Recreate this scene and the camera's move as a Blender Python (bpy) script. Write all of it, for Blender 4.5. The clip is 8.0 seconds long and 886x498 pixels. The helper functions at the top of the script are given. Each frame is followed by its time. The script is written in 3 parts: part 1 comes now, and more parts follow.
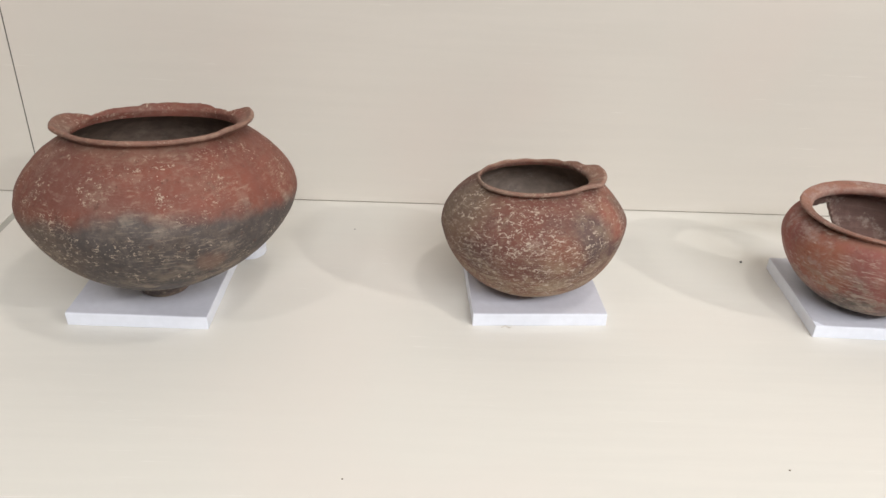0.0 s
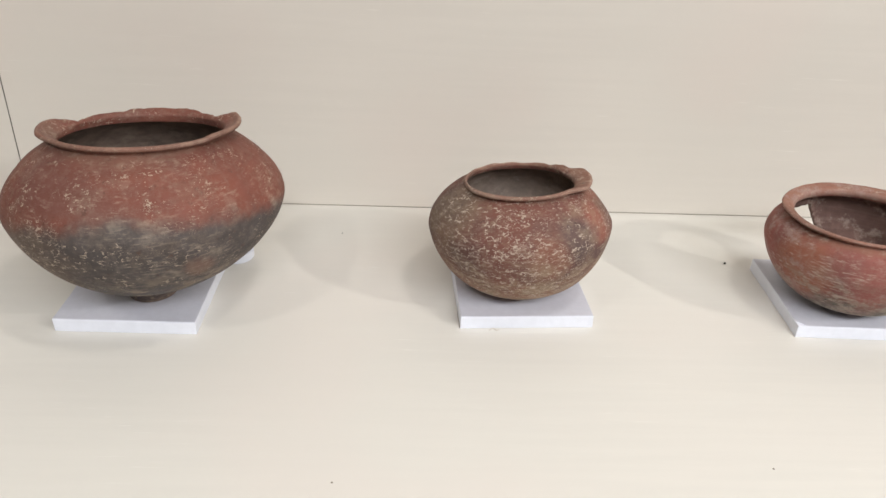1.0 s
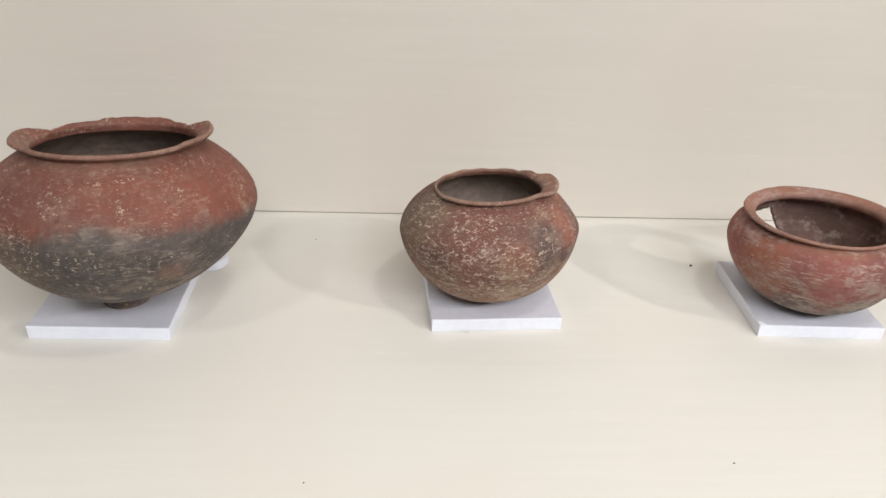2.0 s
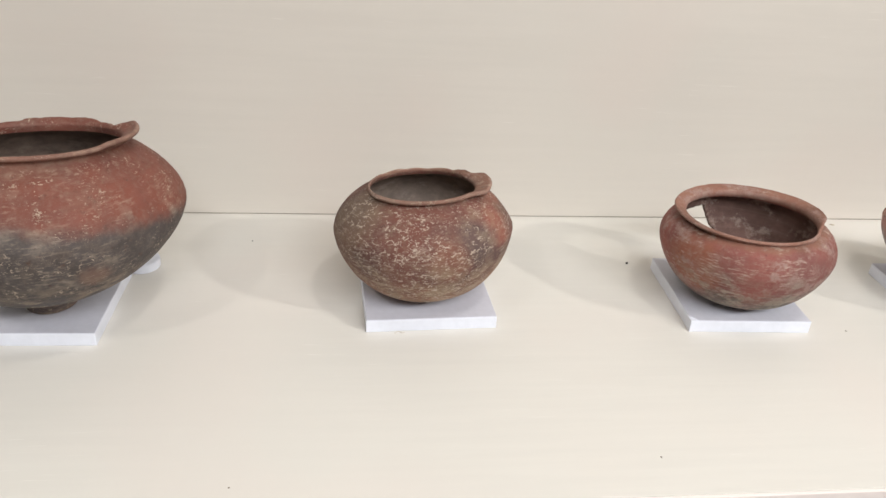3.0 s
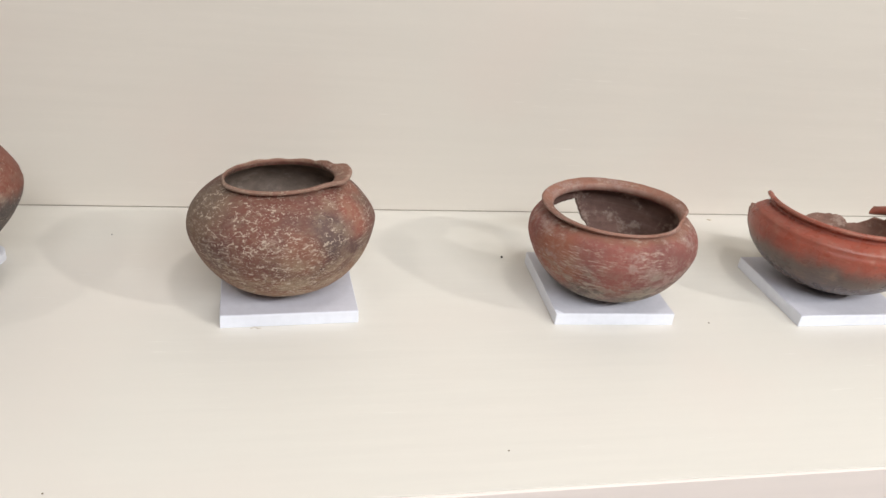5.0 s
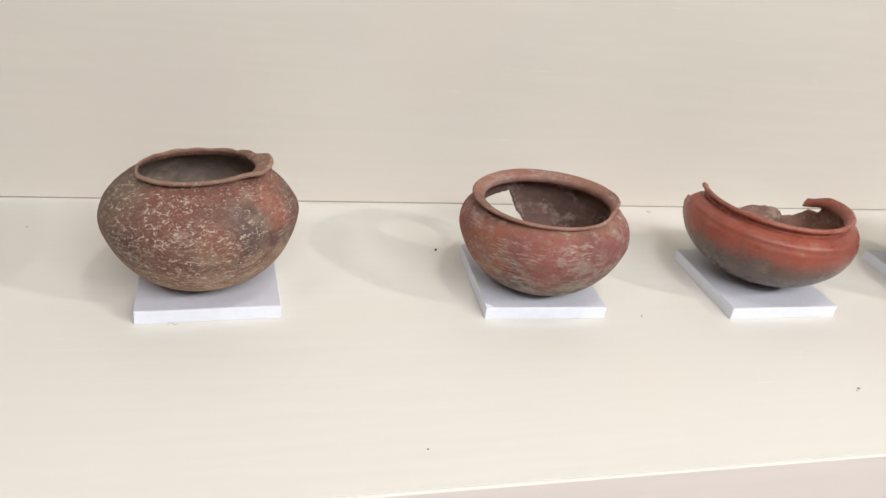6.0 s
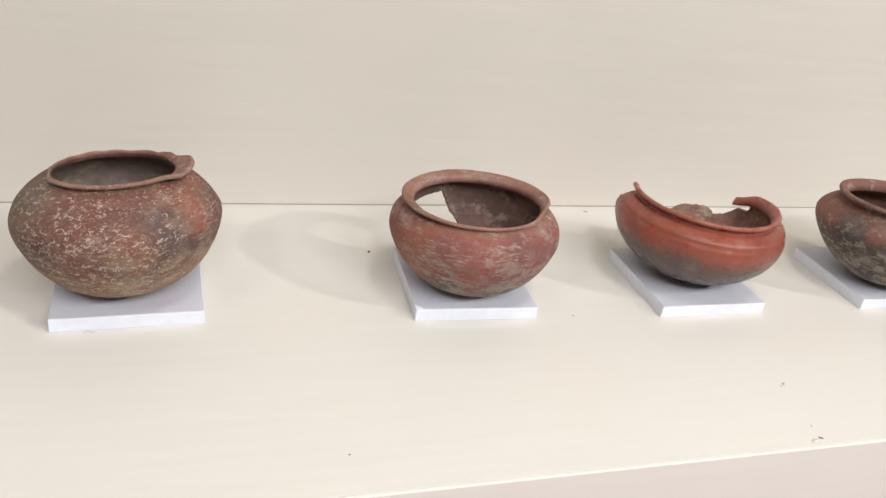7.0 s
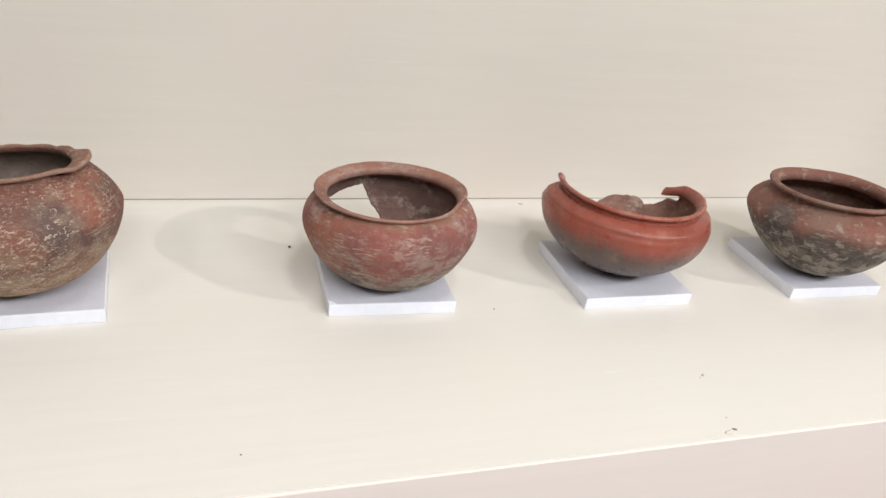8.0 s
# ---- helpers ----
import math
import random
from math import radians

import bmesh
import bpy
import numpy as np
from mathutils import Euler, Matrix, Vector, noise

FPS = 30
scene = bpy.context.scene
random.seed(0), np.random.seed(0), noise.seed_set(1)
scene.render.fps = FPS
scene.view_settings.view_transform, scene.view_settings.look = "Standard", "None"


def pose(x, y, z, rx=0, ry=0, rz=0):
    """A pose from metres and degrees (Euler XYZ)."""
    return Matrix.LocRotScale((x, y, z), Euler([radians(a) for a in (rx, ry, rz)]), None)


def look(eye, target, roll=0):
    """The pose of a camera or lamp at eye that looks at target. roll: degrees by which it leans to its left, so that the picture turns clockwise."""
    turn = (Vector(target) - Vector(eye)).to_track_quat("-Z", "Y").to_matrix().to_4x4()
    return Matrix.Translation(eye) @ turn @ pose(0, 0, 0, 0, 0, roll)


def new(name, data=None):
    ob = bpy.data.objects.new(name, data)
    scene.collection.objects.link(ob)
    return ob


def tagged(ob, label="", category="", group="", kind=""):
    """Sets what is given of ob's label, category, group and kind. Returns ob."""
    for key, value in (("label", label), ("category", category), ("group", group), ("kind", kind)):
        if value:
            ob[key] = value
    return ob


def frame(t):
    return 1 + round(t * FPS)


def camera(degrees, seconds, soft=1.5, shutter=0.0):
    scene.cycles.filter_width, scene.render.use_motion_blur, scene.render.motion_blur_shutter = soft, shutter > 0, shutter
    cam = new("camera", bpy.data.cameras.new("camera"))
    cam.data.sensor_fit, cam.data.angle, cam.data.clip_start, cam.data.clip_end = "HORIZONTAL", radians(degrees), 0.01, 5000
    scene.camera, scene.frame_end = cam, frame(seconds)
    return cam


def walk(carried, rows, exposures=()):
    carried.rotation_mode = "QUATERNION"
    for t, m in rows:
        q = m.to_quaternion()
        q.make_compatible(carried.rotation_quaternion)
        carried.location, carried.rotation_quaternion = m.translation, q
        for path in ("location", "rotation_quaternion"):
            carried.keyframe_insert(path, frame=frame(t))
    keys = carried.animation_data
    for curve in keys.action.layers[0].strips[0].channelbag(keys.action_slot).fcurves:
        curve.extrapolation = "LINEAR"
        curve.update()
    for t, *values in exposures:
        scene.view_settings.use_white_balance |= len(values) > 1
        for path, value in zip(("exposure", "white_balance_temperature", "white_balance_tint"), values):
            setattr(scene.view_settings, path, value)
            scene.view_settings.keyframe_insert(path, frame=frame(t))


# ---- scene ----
cam = camera(60.0, 8.0)
PATH = [
    (0, (0.124, 0.102, 0.516), (0.191, 1.834, -0.481), 2.8),
    (0.5, (0.121, 0.1, 0.517), (0.207, 1.832, -0.479), 2.9),
    (1, (0.123, 0.098, 0.521), (0.224, 1.831, -0.471), 3.0),
    (1.5, (0.131, 0.091, 0.523), (0.248, 1.83, -0.459), 3.1),
    (2.8, (0.154, 0.069, 0.531), (0.381, 1.808, -0.431), 3.9),
    (3, (0.167, 0.079, 0.526), (0.416, 1.814, -0.438), 4.2),
    (3.5, (0.185, 0.076, 0.524), (0.478, 1.809, -0.43), 4.6),
    (4, (0.206, 0.07, 0.521), (0.541, 1.801, -0.423), 5.3),
    (4.5, (0.231, 0.073, 0.518), (0.603, 1.797, -0.425), 6.0),
    (6, (0.308, 0.091, 0.51), (0.804, 1.776, -0.447), 8.0),
    (6.5, (0.325, 0.09, 0.511), (0.869, 1.764, -0.44), 8.6),
    (7, (0.347, 0.089, 0.512), (0.94, 1.751, -0.43), 8.9),
    (7.5, (0.388, 0.082, 0.512), (1.006, 1.738, -0.425), 8.8),
    (8, (0.433, 0.08, 0.511), (1.062, 1.727, -0.434), 8.8),
]
walk(cam, [(t, look(eye, target, roll)) for t, eye, target, roll in PATH])

# ---- light: ceiling spots of the gallery and an added soft fill panel ----
world = bpy.data.worlds.new("gallery_air")
world.use_nodes = True
world.node_tree.nodes["Background"].inputs[0].default_value = (1.0, 0.96, 0.9, 1)
world.node_tree.nodes["Background"].inputs[1].default_value = 0.07
scene.world = world
scene.view_settings.exposure = -0.50


def spot(name, eye, target, power, size, cone, colour):
    data = bpy.data.lights.new(name, "SPOT")
    data.energy, data.shadow_soft_size, data.spot_size, data.spot_blend = power, size, radians(cone), 0.6
    data.color = colour
    new(name, data).matrix_world = look(eye, target)


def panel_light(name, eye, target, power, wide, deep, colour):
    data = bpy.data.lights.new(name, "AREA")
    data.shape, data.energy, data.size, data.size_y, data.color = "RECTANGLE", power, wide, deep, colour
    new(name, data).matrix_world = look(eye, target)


WARM, COOL = (1.0, 0.95, 0.89), (0.97, 0.98, 1.0)
spot("spot_lamp", (3.9, -1.5, 2.5), (0.42, 0.93, 0.05), 385, 0.06, 34, WARM)
spot("spot_lamp", (0.85, 0.08, 2.5), (0.72, 0.80, 0.0), 62, 0.10, 80, WARM)
spot("spot_lamp", (-1.25, -0.85, 2.5), (0.05, 0.9, 0.1), 60, 0.07, 55, WARM)
# broad unseen fill lamp, added for the soft light that thins the shadows
panel_light("unseen_fill_panel", (1.1, -1.6, 2.52), (0.9, 0.8, 0.0), 224, 2.8, 1.0, COOL)


# ---- materials ----
class Nodes:
    """Short hand for a node material."""

    def __init__(self, name):
        self.mat = bpy.data.materials.new(name)
        self.mat.use_nodes = True
        self.tree = self.mat.node_tree
        self.bsdf = self.tree.nodes["Principled BSDF"]
        self.coord = self.tree.nodes.new("ShaderNodeTexCoord").outputs["Object"]

    def put(self, socket, value):
        if isinstance(value, bpy.types.NodeSocket):
            self.tree.links.new(value, socket)
        else:
            socket.default_value = value

    def math(self, op, a, b=0.0, c=0.0):
        n = self.tree.nodes.new("ShaderNodeMath")
        n.operation = op
        for i, v in enumerate((a, b, c)):
            self.put(n.inputs[i], v)
        return n.outputs[0]

    def step(self, v, low, high, to0=0.0, to1=1.0):
        n = self.tree.nodes.new("ShaderNodeMapRange")
        n.interpolation_type = "SMOOTHSTEP"
        for i, x in enumerate((v, low, high, to0, to1)):
            self.put(n.inputs[i], x)
        return n.outputs[0]

    def mix(self, f, a, b, blend="MIX"):
        n = self.tree.nodes.new("ShaderNodeMix")
        n.data_type, n.blend_type = "RGBA", blend
        self.put(n.inputs[0], f)
        self.put(n.inputs[6], (*a, 1) if isinstance(a, tuple) else a)
        self.put(n.inputs[7], (*b, 1) if isinstance(b, tuple) else b)
        return n.outputs[2]

    def scaled(self, by, shift=(0, 0, 0)):
        n = self.tree.nodes.new("ShaderNodeMapping")
        n.inputs["Scale"].default_value = by
        n.inputs["Location"].default_value = shift
        self.put(n.inputs[0], self.coord)
        return n.outputs[0]

    def vec(self, op, a, b):
        n = self.tree.nodes.new("ShaderNodeVectorMath")
        n.operation = op
        self.put(n.inputs[0], a)
        self.put(n.inputs[1], b)
        return n.outputs["Value" if op in ("DISTANCE", "DOT_PRODUCT") else 0]

    def noise(self, scale, detail=4.0, rough=0.55, at=None, colour=False, distort=0.0):
        n = self.tree.nodes.new("ShaderNodeTexNoise")
        self.put(n.inputs["Vector"], self.coord if at is None else at)
        for k, v in (("Scale", scale), ("Detail", detail), ("Roughness", rough), ("Distortion", distort)):
            n.inputs[k].default_value = v
        return n.outputs["Color" if colour else 0]

    def cells(self, scale, at):
        n = self.tree.nodes.new("ShaderNodeTexVoronoi")
        n.feature = "DISTANCE_TO_EDGE"
        n.inputs["Scale"].default_value = scale
        self.put(n.inputs["Vector"], at)
        return n.outputs["Distance"]

    def axis(self, i):
        n = self.tree.nodes.new("ShaderNodeSeparateXYZ")
        self.put(n.inputs[0], self.coord)
        return n.outputs[i]

    def bump(self, height, distance, strength=1.0):
        n = self.tree.nodes.new("ShaderNodeBump")
        n.inputs["Strength"].default_value, n.inputs["Distance"].default_value = strength, distance
        self.put(n.inputs["Height"], height)
        self.tree.links.new(n.outputs[0], self.bsdf.inputs["Normal"])

    def done(self, colour, rough, specular=0.5):
        self.put(self.bsdf.inputs["Base Color"], (*colour, 1) if isinstance(colour, tuple) else colour)
        self.put(self.bsdf.inputs["Roughness"], rough)
        self.bsdf.inputs["Specular IOR Level"].default_value = specular
        return self.mat


def laminate(name, colour, pale, along):
    """Pale melamine board with a faint lengthwise grain and short lighter flecks. along: the grain's scale per axis."""
    m = Nodes(name)
    cloud = m.noise(2.2, 3.0)
    grain = m.noise(1.0, 5.0, 0.6, m.scaled(along))
    fleck = m.noise(1.0, 2.0, 0.5, m.scaled(tuple(4.2 * a for a in along), (3.1, 1.7, 0.4)))
    tone = m.mix(m.step(grain, 0.3, 0.7), tuple(c * 0.968 for c in colour), colour)
    tone = m.mix(m.step(cloud, 0.35, 0.7, 0.0, 0.6), tone, (colour[0] * 0.97, colour[1] * 0.985, colour[2] * 0.985))
    blush = m.noise(3.4, 3.0, 0.5, m.scaled((1, 1, 1), (4.2, 1.1, 2.6)))
    tone = m.mix(m.step(blush, 0.45, 0.7, 0.0, 0.6), tone, (colour[0] * 1.0, colour[1] * 0.965, colour[2] * 0.965))
    patch = m.step(m.noise(7.0, 4.0, 0.6, m.scaled((1, 1, 1), (0.7, 3.3, 1.9))), 0.48, 0.62, 0.0, 0.42)
    tone = m.mix(m.math("MULTIPLY", m.step(fleck, 0.66, 0.78), patch), tone, pale)
    m.bump(grain, 0.0002, 0.4)
    return m.done(tone, m.step(grain, 0.2, 0.8, 0.42, 0.55), 0.35)


def pottery(name, slip, slip2, smoke, smoke_at, smoke_soft, lean, lime, lime_amount, dust, dust_at, patches, gloss=0.8, lines=95.0, scuff=0.0, lip=None, bald=0.0, rub=None, crust=0.0, cluster=16.0, spread=None):
    """Old fired clay: blotchy slip, fire clouding below a wavy line, root-like lime traces, dust and rubbed patches."""
    m = Nodes(name)
    z = m.axis(2)
    big = m.noise(11.0, 3.0)
    mid = m.noise(38.0, 6.0, 0.6)
    fine = m.noise(260.0, 4.0, 0.65)
    wheel = m.noise(1.0, 4.0, 0.6, m.scaled((7, 7, 170)))
    tone = m.mix(m.step(big, 0.36, 0.64), slip, slip2)
    tone = m.mix(m.step(wheel, 0.35, 0.75, 0.0, 0.35), tone, tuple(c * 0.62 for c in slip))
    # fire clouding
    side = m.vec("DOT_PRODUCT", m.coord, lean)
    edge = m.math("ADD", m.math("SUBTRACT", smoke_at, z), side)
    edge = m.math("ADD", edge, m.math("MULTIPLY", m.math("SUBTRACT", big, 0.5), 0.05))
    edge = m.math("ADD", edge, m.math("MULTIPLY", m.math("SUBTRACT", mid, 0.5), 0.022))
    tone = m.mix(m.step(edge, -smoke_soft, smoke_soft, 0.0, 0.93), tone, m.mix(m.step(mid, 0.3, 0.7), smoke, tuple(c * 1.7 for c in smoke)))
    # patches with a place of their own
    for centre, radius, colour, amount in patches:
        far = m.math("DIVIDE", m.vec("DISTANCE", m.coord, centre), radius)
        far = m.math("ADD", far, m.math("MULTIPLY", m.math("SUBTRACT", mid, 0.5), 1.1))
        tone = m.mix(m.step(far, 1.15, 0.45, 0.0, amount), tone, colour)
    # a lip where the slip has gone
    if lip:
        high = m.math("ADD", z, m.math("MULTIPLY", m.math("SUBTRACT", mid, 0.5), 0.012))
        tone = m.mix(m.step(high, lip[0] - 0.004, lip[0] + 0.003, 0.0, 0.8), tone, m.mix(m.step(big, 0.4, 0.6), lip[1], tuple(c * 0.72 for c in lip[1])))
    # blotches where the slip has worn off
    if bald:
        gone = m.math("MULTIPLY", m.step(m.noise(24.0, 8.0, 0.72, m.scaled((1, 1, 1.5), (0.4, 0.8, 0.2))), 0.50, 0.60, 0.0, bald), m.step(m.noise(150.0, 5.0, 0.7), 0.36, 0.56, 0.25, 1.0))
        tone = m.mix(gone, tone, rub or dust)
    # mottling of the fired surface
    spots = m.noise(95.0, 6.0, 0.7)
    tone = m.mix(m.step(spots, 0.42, 0.30, 0.0, 0.55), tone, tuple(c * 0.45 for c in slip2))
    # earth film that still clings to the lower wall
    film = m.noise(1.0, 8.0, 0.72, m.scaled((38, 38, 58), (0.3, 0.1, 0.7)))
    low = m.math("ADD", m.math("SUBTRACT", dust_at, z), m.math("MULTIPLY", m.math("SUBTRACT", big, 0.5), 0.07))
    film = m.math("MULTIPLY", m.step(film, 0.47, 0.58), m.step(low, -0.02, 0.03))
    tone = m.mix(m.math("MULTIPLY", film, 0.72), tone, dust)
    # a flaking crust of pale earth, dense low down and in islands above
    if crust:
        flake = m.noise(1.0, 7.0, 0.62, m.scaled((62, 62, 84), (0.7, 0.4, 0.2)), distort=0.3)
        flake = m.math("ADD", flake, m.math("MULTIPLY", m.step(low, -0.05, 0.05), 0.14))
        flake = m.math("MULTIPLY", m.step(flake, 0.60, 0.64), m.step(m.noise(170.0, 5.0, 0.7), 0.34, 0.56, 0.45, 1.0))
        tone = m.mix(m.math("MULTIPLY", flake, crust), tone, m.mix(m.step(mid, 0.35, 0.7), tuple(c * 0.72 for c in lime), lime))
    # grey crumbs of soot in the film
    soot = m.math("MULTIPLY", m.step(m.noise(70.0, 5.0, 0.7), 0.56, 0.64, 0.0, 0.7), m.step(low, 0.0, 0.04))
    tone = m.mix(soot, tone, tuple(c * 0.8 for c in smoke))
    # pale rubbed smears along the wheel lines
    smear = m.noise(1.0, 7.0, 0.68, m.scaled((80, 80, 420), (0.9, 0.2, 0.1)))
    smear = m.math("MULTIPLY", m.step(smear, 0.50, 0.64), m.step(m.noise(19.0, 6.0, 0.7), 0.44, 0.60, 0.0, scuff))
    tone = m.mix(smear, tone, lime)
    # broken, root-like lime lines, coarse ones in clusters and fine ones between
    line = None
    for size, seed, cover, thin in ((lines, 0.0, 0.0, 1.0), (lines * 1.9, 3.0, -0.04, 1.15)):
        at_ = m.scaled((1, 1, 1.75), (seed, seed * 0.7, seed * 0.3))
        warp = m.vec("SUBTRACT", m.noise(size * 0.8, 3.0, 0.6, at_, colour=True), (0.5, 0.5, 0.5))
        reach = 1.5 / size
        warp = m.vec("ADD", at_, m.vec("MULTIPLY", warp, (reach, reach, reach)))
        one = m.math("MULTIPLY_ADD", m.math("SUBTRACT", fine, 0.5), 0.12, m.cells(size, warp))
        one = m.step(one, 0.10 * thin, 0.045 * thin)
        grow = m.noise(cluster, 6.0, 0.72, at_)
        if spread:
            grow = m.math("ADD", grow, m.step(m.math("DIVIDE", m.vec("DISTANCE", m.coord, spread[0]), spread[1]), 1.2, 0.3, spread[2], spread[3]))
        region = m.step(grow, 0.60 - 0.19 * lime_amount - cover, 0.66 - 0.12 * lime_amount - cover)
        broken = m.step(m.noise(size * 0.95, 3.0, 0.6, at_), 0.54, 0.575)
        one = m.math("MULTIPLY", m.math("MULTIPLY", one, broken), region)
        line = one if line is None else m.math("MAXIMUM", line, m.math("MULTIPLY", one, 0.75))
    if lip:
        line = m.math("MULTIPLY", line, m.step(z, lip[0] - 0.006, lip[0], 1.0, 0.5))
    tone = m.mix(m.math("MULTIPLY", line, 0.84), tone, lime)
    # thin dusty veil
    veil = m.step(m.noise(130.0, 6.0, 0.75), 0.45, 0.75, 0.0, 0.32)
    tone = m.mix(veil, tone, dust)
    # dark pits and grain
    tone = m.mix(m.step(fine, 0.36, 0.26, 0.0, 0.5), tone, tuple(c * 0.3 for c in slip))
    tone = m.mix(m.step(mid, 0.55, 0.75, 0.0, 0.22), tone, lime)
    # edges rubbed down to paler clay
    edge_ = m.tree.nodes.new("ShaderNodeNewGeometry").outputs["Pointiness"]
    worn = m.math("MULTIPLY", m.step(edge_, 0.515, 0.56), m.step(mid, 0.38, 0.6, 0.1, 0.55))
    tone = m.mix(worn, tone, m.mix(0.5, slip, lime))
    relief = m.math("ADD", m.math("MULTIPLY", line, 0.5), m.math("ADD", m.math("MULTIPLY", fine, 0.5), m.math("MULTIPLY", wheel, 0.35)))
    m.bump(relief, 0.0011, 0.8)
    return m.done(tone, m.step(mid, 0.3, 0.7, gloss - 0.12, gloss + 0.1), 0.35)


def plain(name, colour, rough, spread=0.08, scale=60.0, relief=0.0003):
    m = Nodes(name)
    n = m.noise(scale, 5.0)
    tone = m.mix(m.step(n, 0.3, 0.7), tuple(c * (1 - spread) for c in colour), colour)
    m.bump(n, relief, 0.5)
    return m.done(tone, rough)


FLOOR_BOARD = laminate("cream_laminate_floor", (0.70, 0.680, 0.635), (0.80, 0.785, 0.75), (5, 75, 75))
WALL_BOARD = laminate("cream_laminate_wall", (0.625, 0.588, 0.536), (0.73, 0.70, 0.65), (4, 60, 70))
FASCIA_BOARD = laminate("pinkish_laminate_front", (0.86, 0.785, 0.75), (0.92, 0.88, 0.86), (4, 60, 70))
GREY_STRIP = plain("grey_joint_strip", (0.42, 0.41, 0.37), 0.6)
JOINT_FILL = plain("tan_joint_filler", (0.30, 0.26, 0.21), 0.8)
DARK_GAP = plain("dark_gap", (0.05, 0.045, 0.04), 0.9)
ROOM_PAINT = plain("gallery_paint", (0.62, 0.58, 0.52), 0.85, 0.05, 8.0)
ROOM_FLOOR = plain("gallery_floor", (0.30, 0.27, 0.24), 0.6, 0.15, 6.0)
WHITE_PAINT = plain("white_foam_core", (0.77, 0.80, 0.885), 0.6, 0.04, 90.0, 0.0004)
GREY_SHEET = plain("pale_lavender_sheet", (0.59, 0.60, 0.675), 0.5, 0.05, 120.0, 0.0002)
SPECK = plain("dark_grit", (0.05, 0.045, 0.045), 0.8)
DUST_SPECK = plain("grey_brown_grit", (0.22, 0.18, 0.14), 0.9)
PALE_CRUMB = plain("straw_crumb", (0.72, 0.68, 0.58), 0.9, 0.1, 400.0, 0.0001)
CRUMB = plain("brown_crumb", (0.60, 0.52, 0.40), 0.9, 0.35, 300.0)

# ---- mesh helpers ----


def link_mesh(name, bm, material, smooth=False):
    data = bpy.data.meshes.new(name)
    bm.normal_update()
    bm.to_mesh(data)
    bm.free()
    data.materials.append(material)
    for p in data.polygons:
        p.use_smooth = smooth
    return new(name, data)


def block(x0, x1, y0, y1, z0, z1, bevel=0.0, segments=2):
    bm = bmesh.new()
    bmesh.ops.create_cube(bm, size=1.0)
    bmesh.ops.transform(bm, matrix=Matrix.LocRotScale(((x0 + x1) / 2, (y0 + y1) / 2, (z0 + z1) / 2), None, (x1 - x0, y1 - y0, z1 - z0)), verts=bm.verts)
    if bevel:
        bmesh.ops.bevel(bm, geom=bm.edges[:], offset=bevel, segments=segments, profile=0.6, affect="EDGES")
    return bm


def board(x0, x1):
    """A shelf board whose upper front edge is rounded."""
    bm = block(x0, x1, FRONT + 0.004, BACK + 0.004, -0.010, 0.0)
    front = [e for e in bm.edges if all(v.co.z > -0.001 and v.co.y < FRONT + 0.005 for v in e.verts)]
    bmesh.ops.bevel(bm, geom=front, offset=0.0006, segments=3, profile=0.5, affect="EDGES")
    return bm


def structure(name, bm, material, label, category):
    return tagged(link_mesh(name, bm, material), label, category, kind="structure")


# ---- the display niche and the gallery that closes it ----
BACK, FRONT, SEAM, FLOOR_LOW = 1.131, 0.5556, -0.4375, -0.9
structure("floor_1", board(SEAM + 0.0055, 4.6), FLOOR_BOARD, "cream laminate display shelf with faint streaks", "shelf board")
structure("floor_2", board(-2.6, SEAM - 0.0055), FLOOR_BOARD, "cream laminate display shelf beyond the joint", "shelf board")
structure("floor_joint", block(SEAM - 0.0055, SEAM + 0.0055, FRONT + 0.006, BACK, -0.010, -0.0012), GREY_STRIP, "grey filler strip between two shelf boards", "joint strip")
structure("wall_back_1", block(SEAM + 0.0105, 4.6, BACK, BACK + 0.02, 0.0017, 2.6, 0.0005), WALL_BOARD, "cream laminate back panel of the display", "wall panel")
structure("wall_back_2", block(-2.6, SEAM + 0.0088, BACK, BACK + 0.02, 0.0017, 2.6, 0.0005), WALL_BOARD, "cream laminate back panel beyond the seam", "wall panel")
structure("wall_back_gap", block(-2.6, 4.6, BACK + 0.021, BACK + 0.05, -0.9, 2.6), DARK_GAP, "dark carcass behind the panel joints", "wall")
structure("floor_back_joint", block(-2.6, 4.6, BACK + 0.0012, BACK + 0.0205, 0.0002, 0.0016), JOINT_FILL, "tan filler line between shelf and back panel", "joint strip")
structure("wall_seam", block(SEAM + 0.0089, SEAM + 0.0104, BACK + 0.0012, BACK + 0.0205, 0.0018, 2.6), DARK_GAP, "dark narrow seam between two back panels", "seam")
structure("fascia", block(-2.6, 4.6, FRONT, FRONT + 0.0038, FLOOR_LOW, -0.0006, 0.0008, 2), FASCIA_BOARD, "pale pinkish laminate front panel under the shelf", "front panel")
structure("wall_left", block(-2.62, -2.6, -3.5, BACK + 0.05, FLOOR_LOW, 2.6), ROOM_PAINT, "plain gallery side wall", "wall")
structure("wall_right", block(4.6, 4.62, -3.5, BACK + 0.05, FLOOR_LOW, 2.6), ROOM_PAINT, "plain gallery side wall", "wall")
structure("wall_behind", block(-2.62, 4.62, -3.52, -3.5, FLOOR_LOW, 2.6), ROOM_PAINT, "plain gallery wall opposite the display", "wall")
structure("gallery_floor", block(-2.62, 4.62, -3.5, FRONT + 0.02, FLOOR_LOW - 0.02, FLOOR_LOW), ROOM_FLOOR, "plain dull gallery floor", "floor")
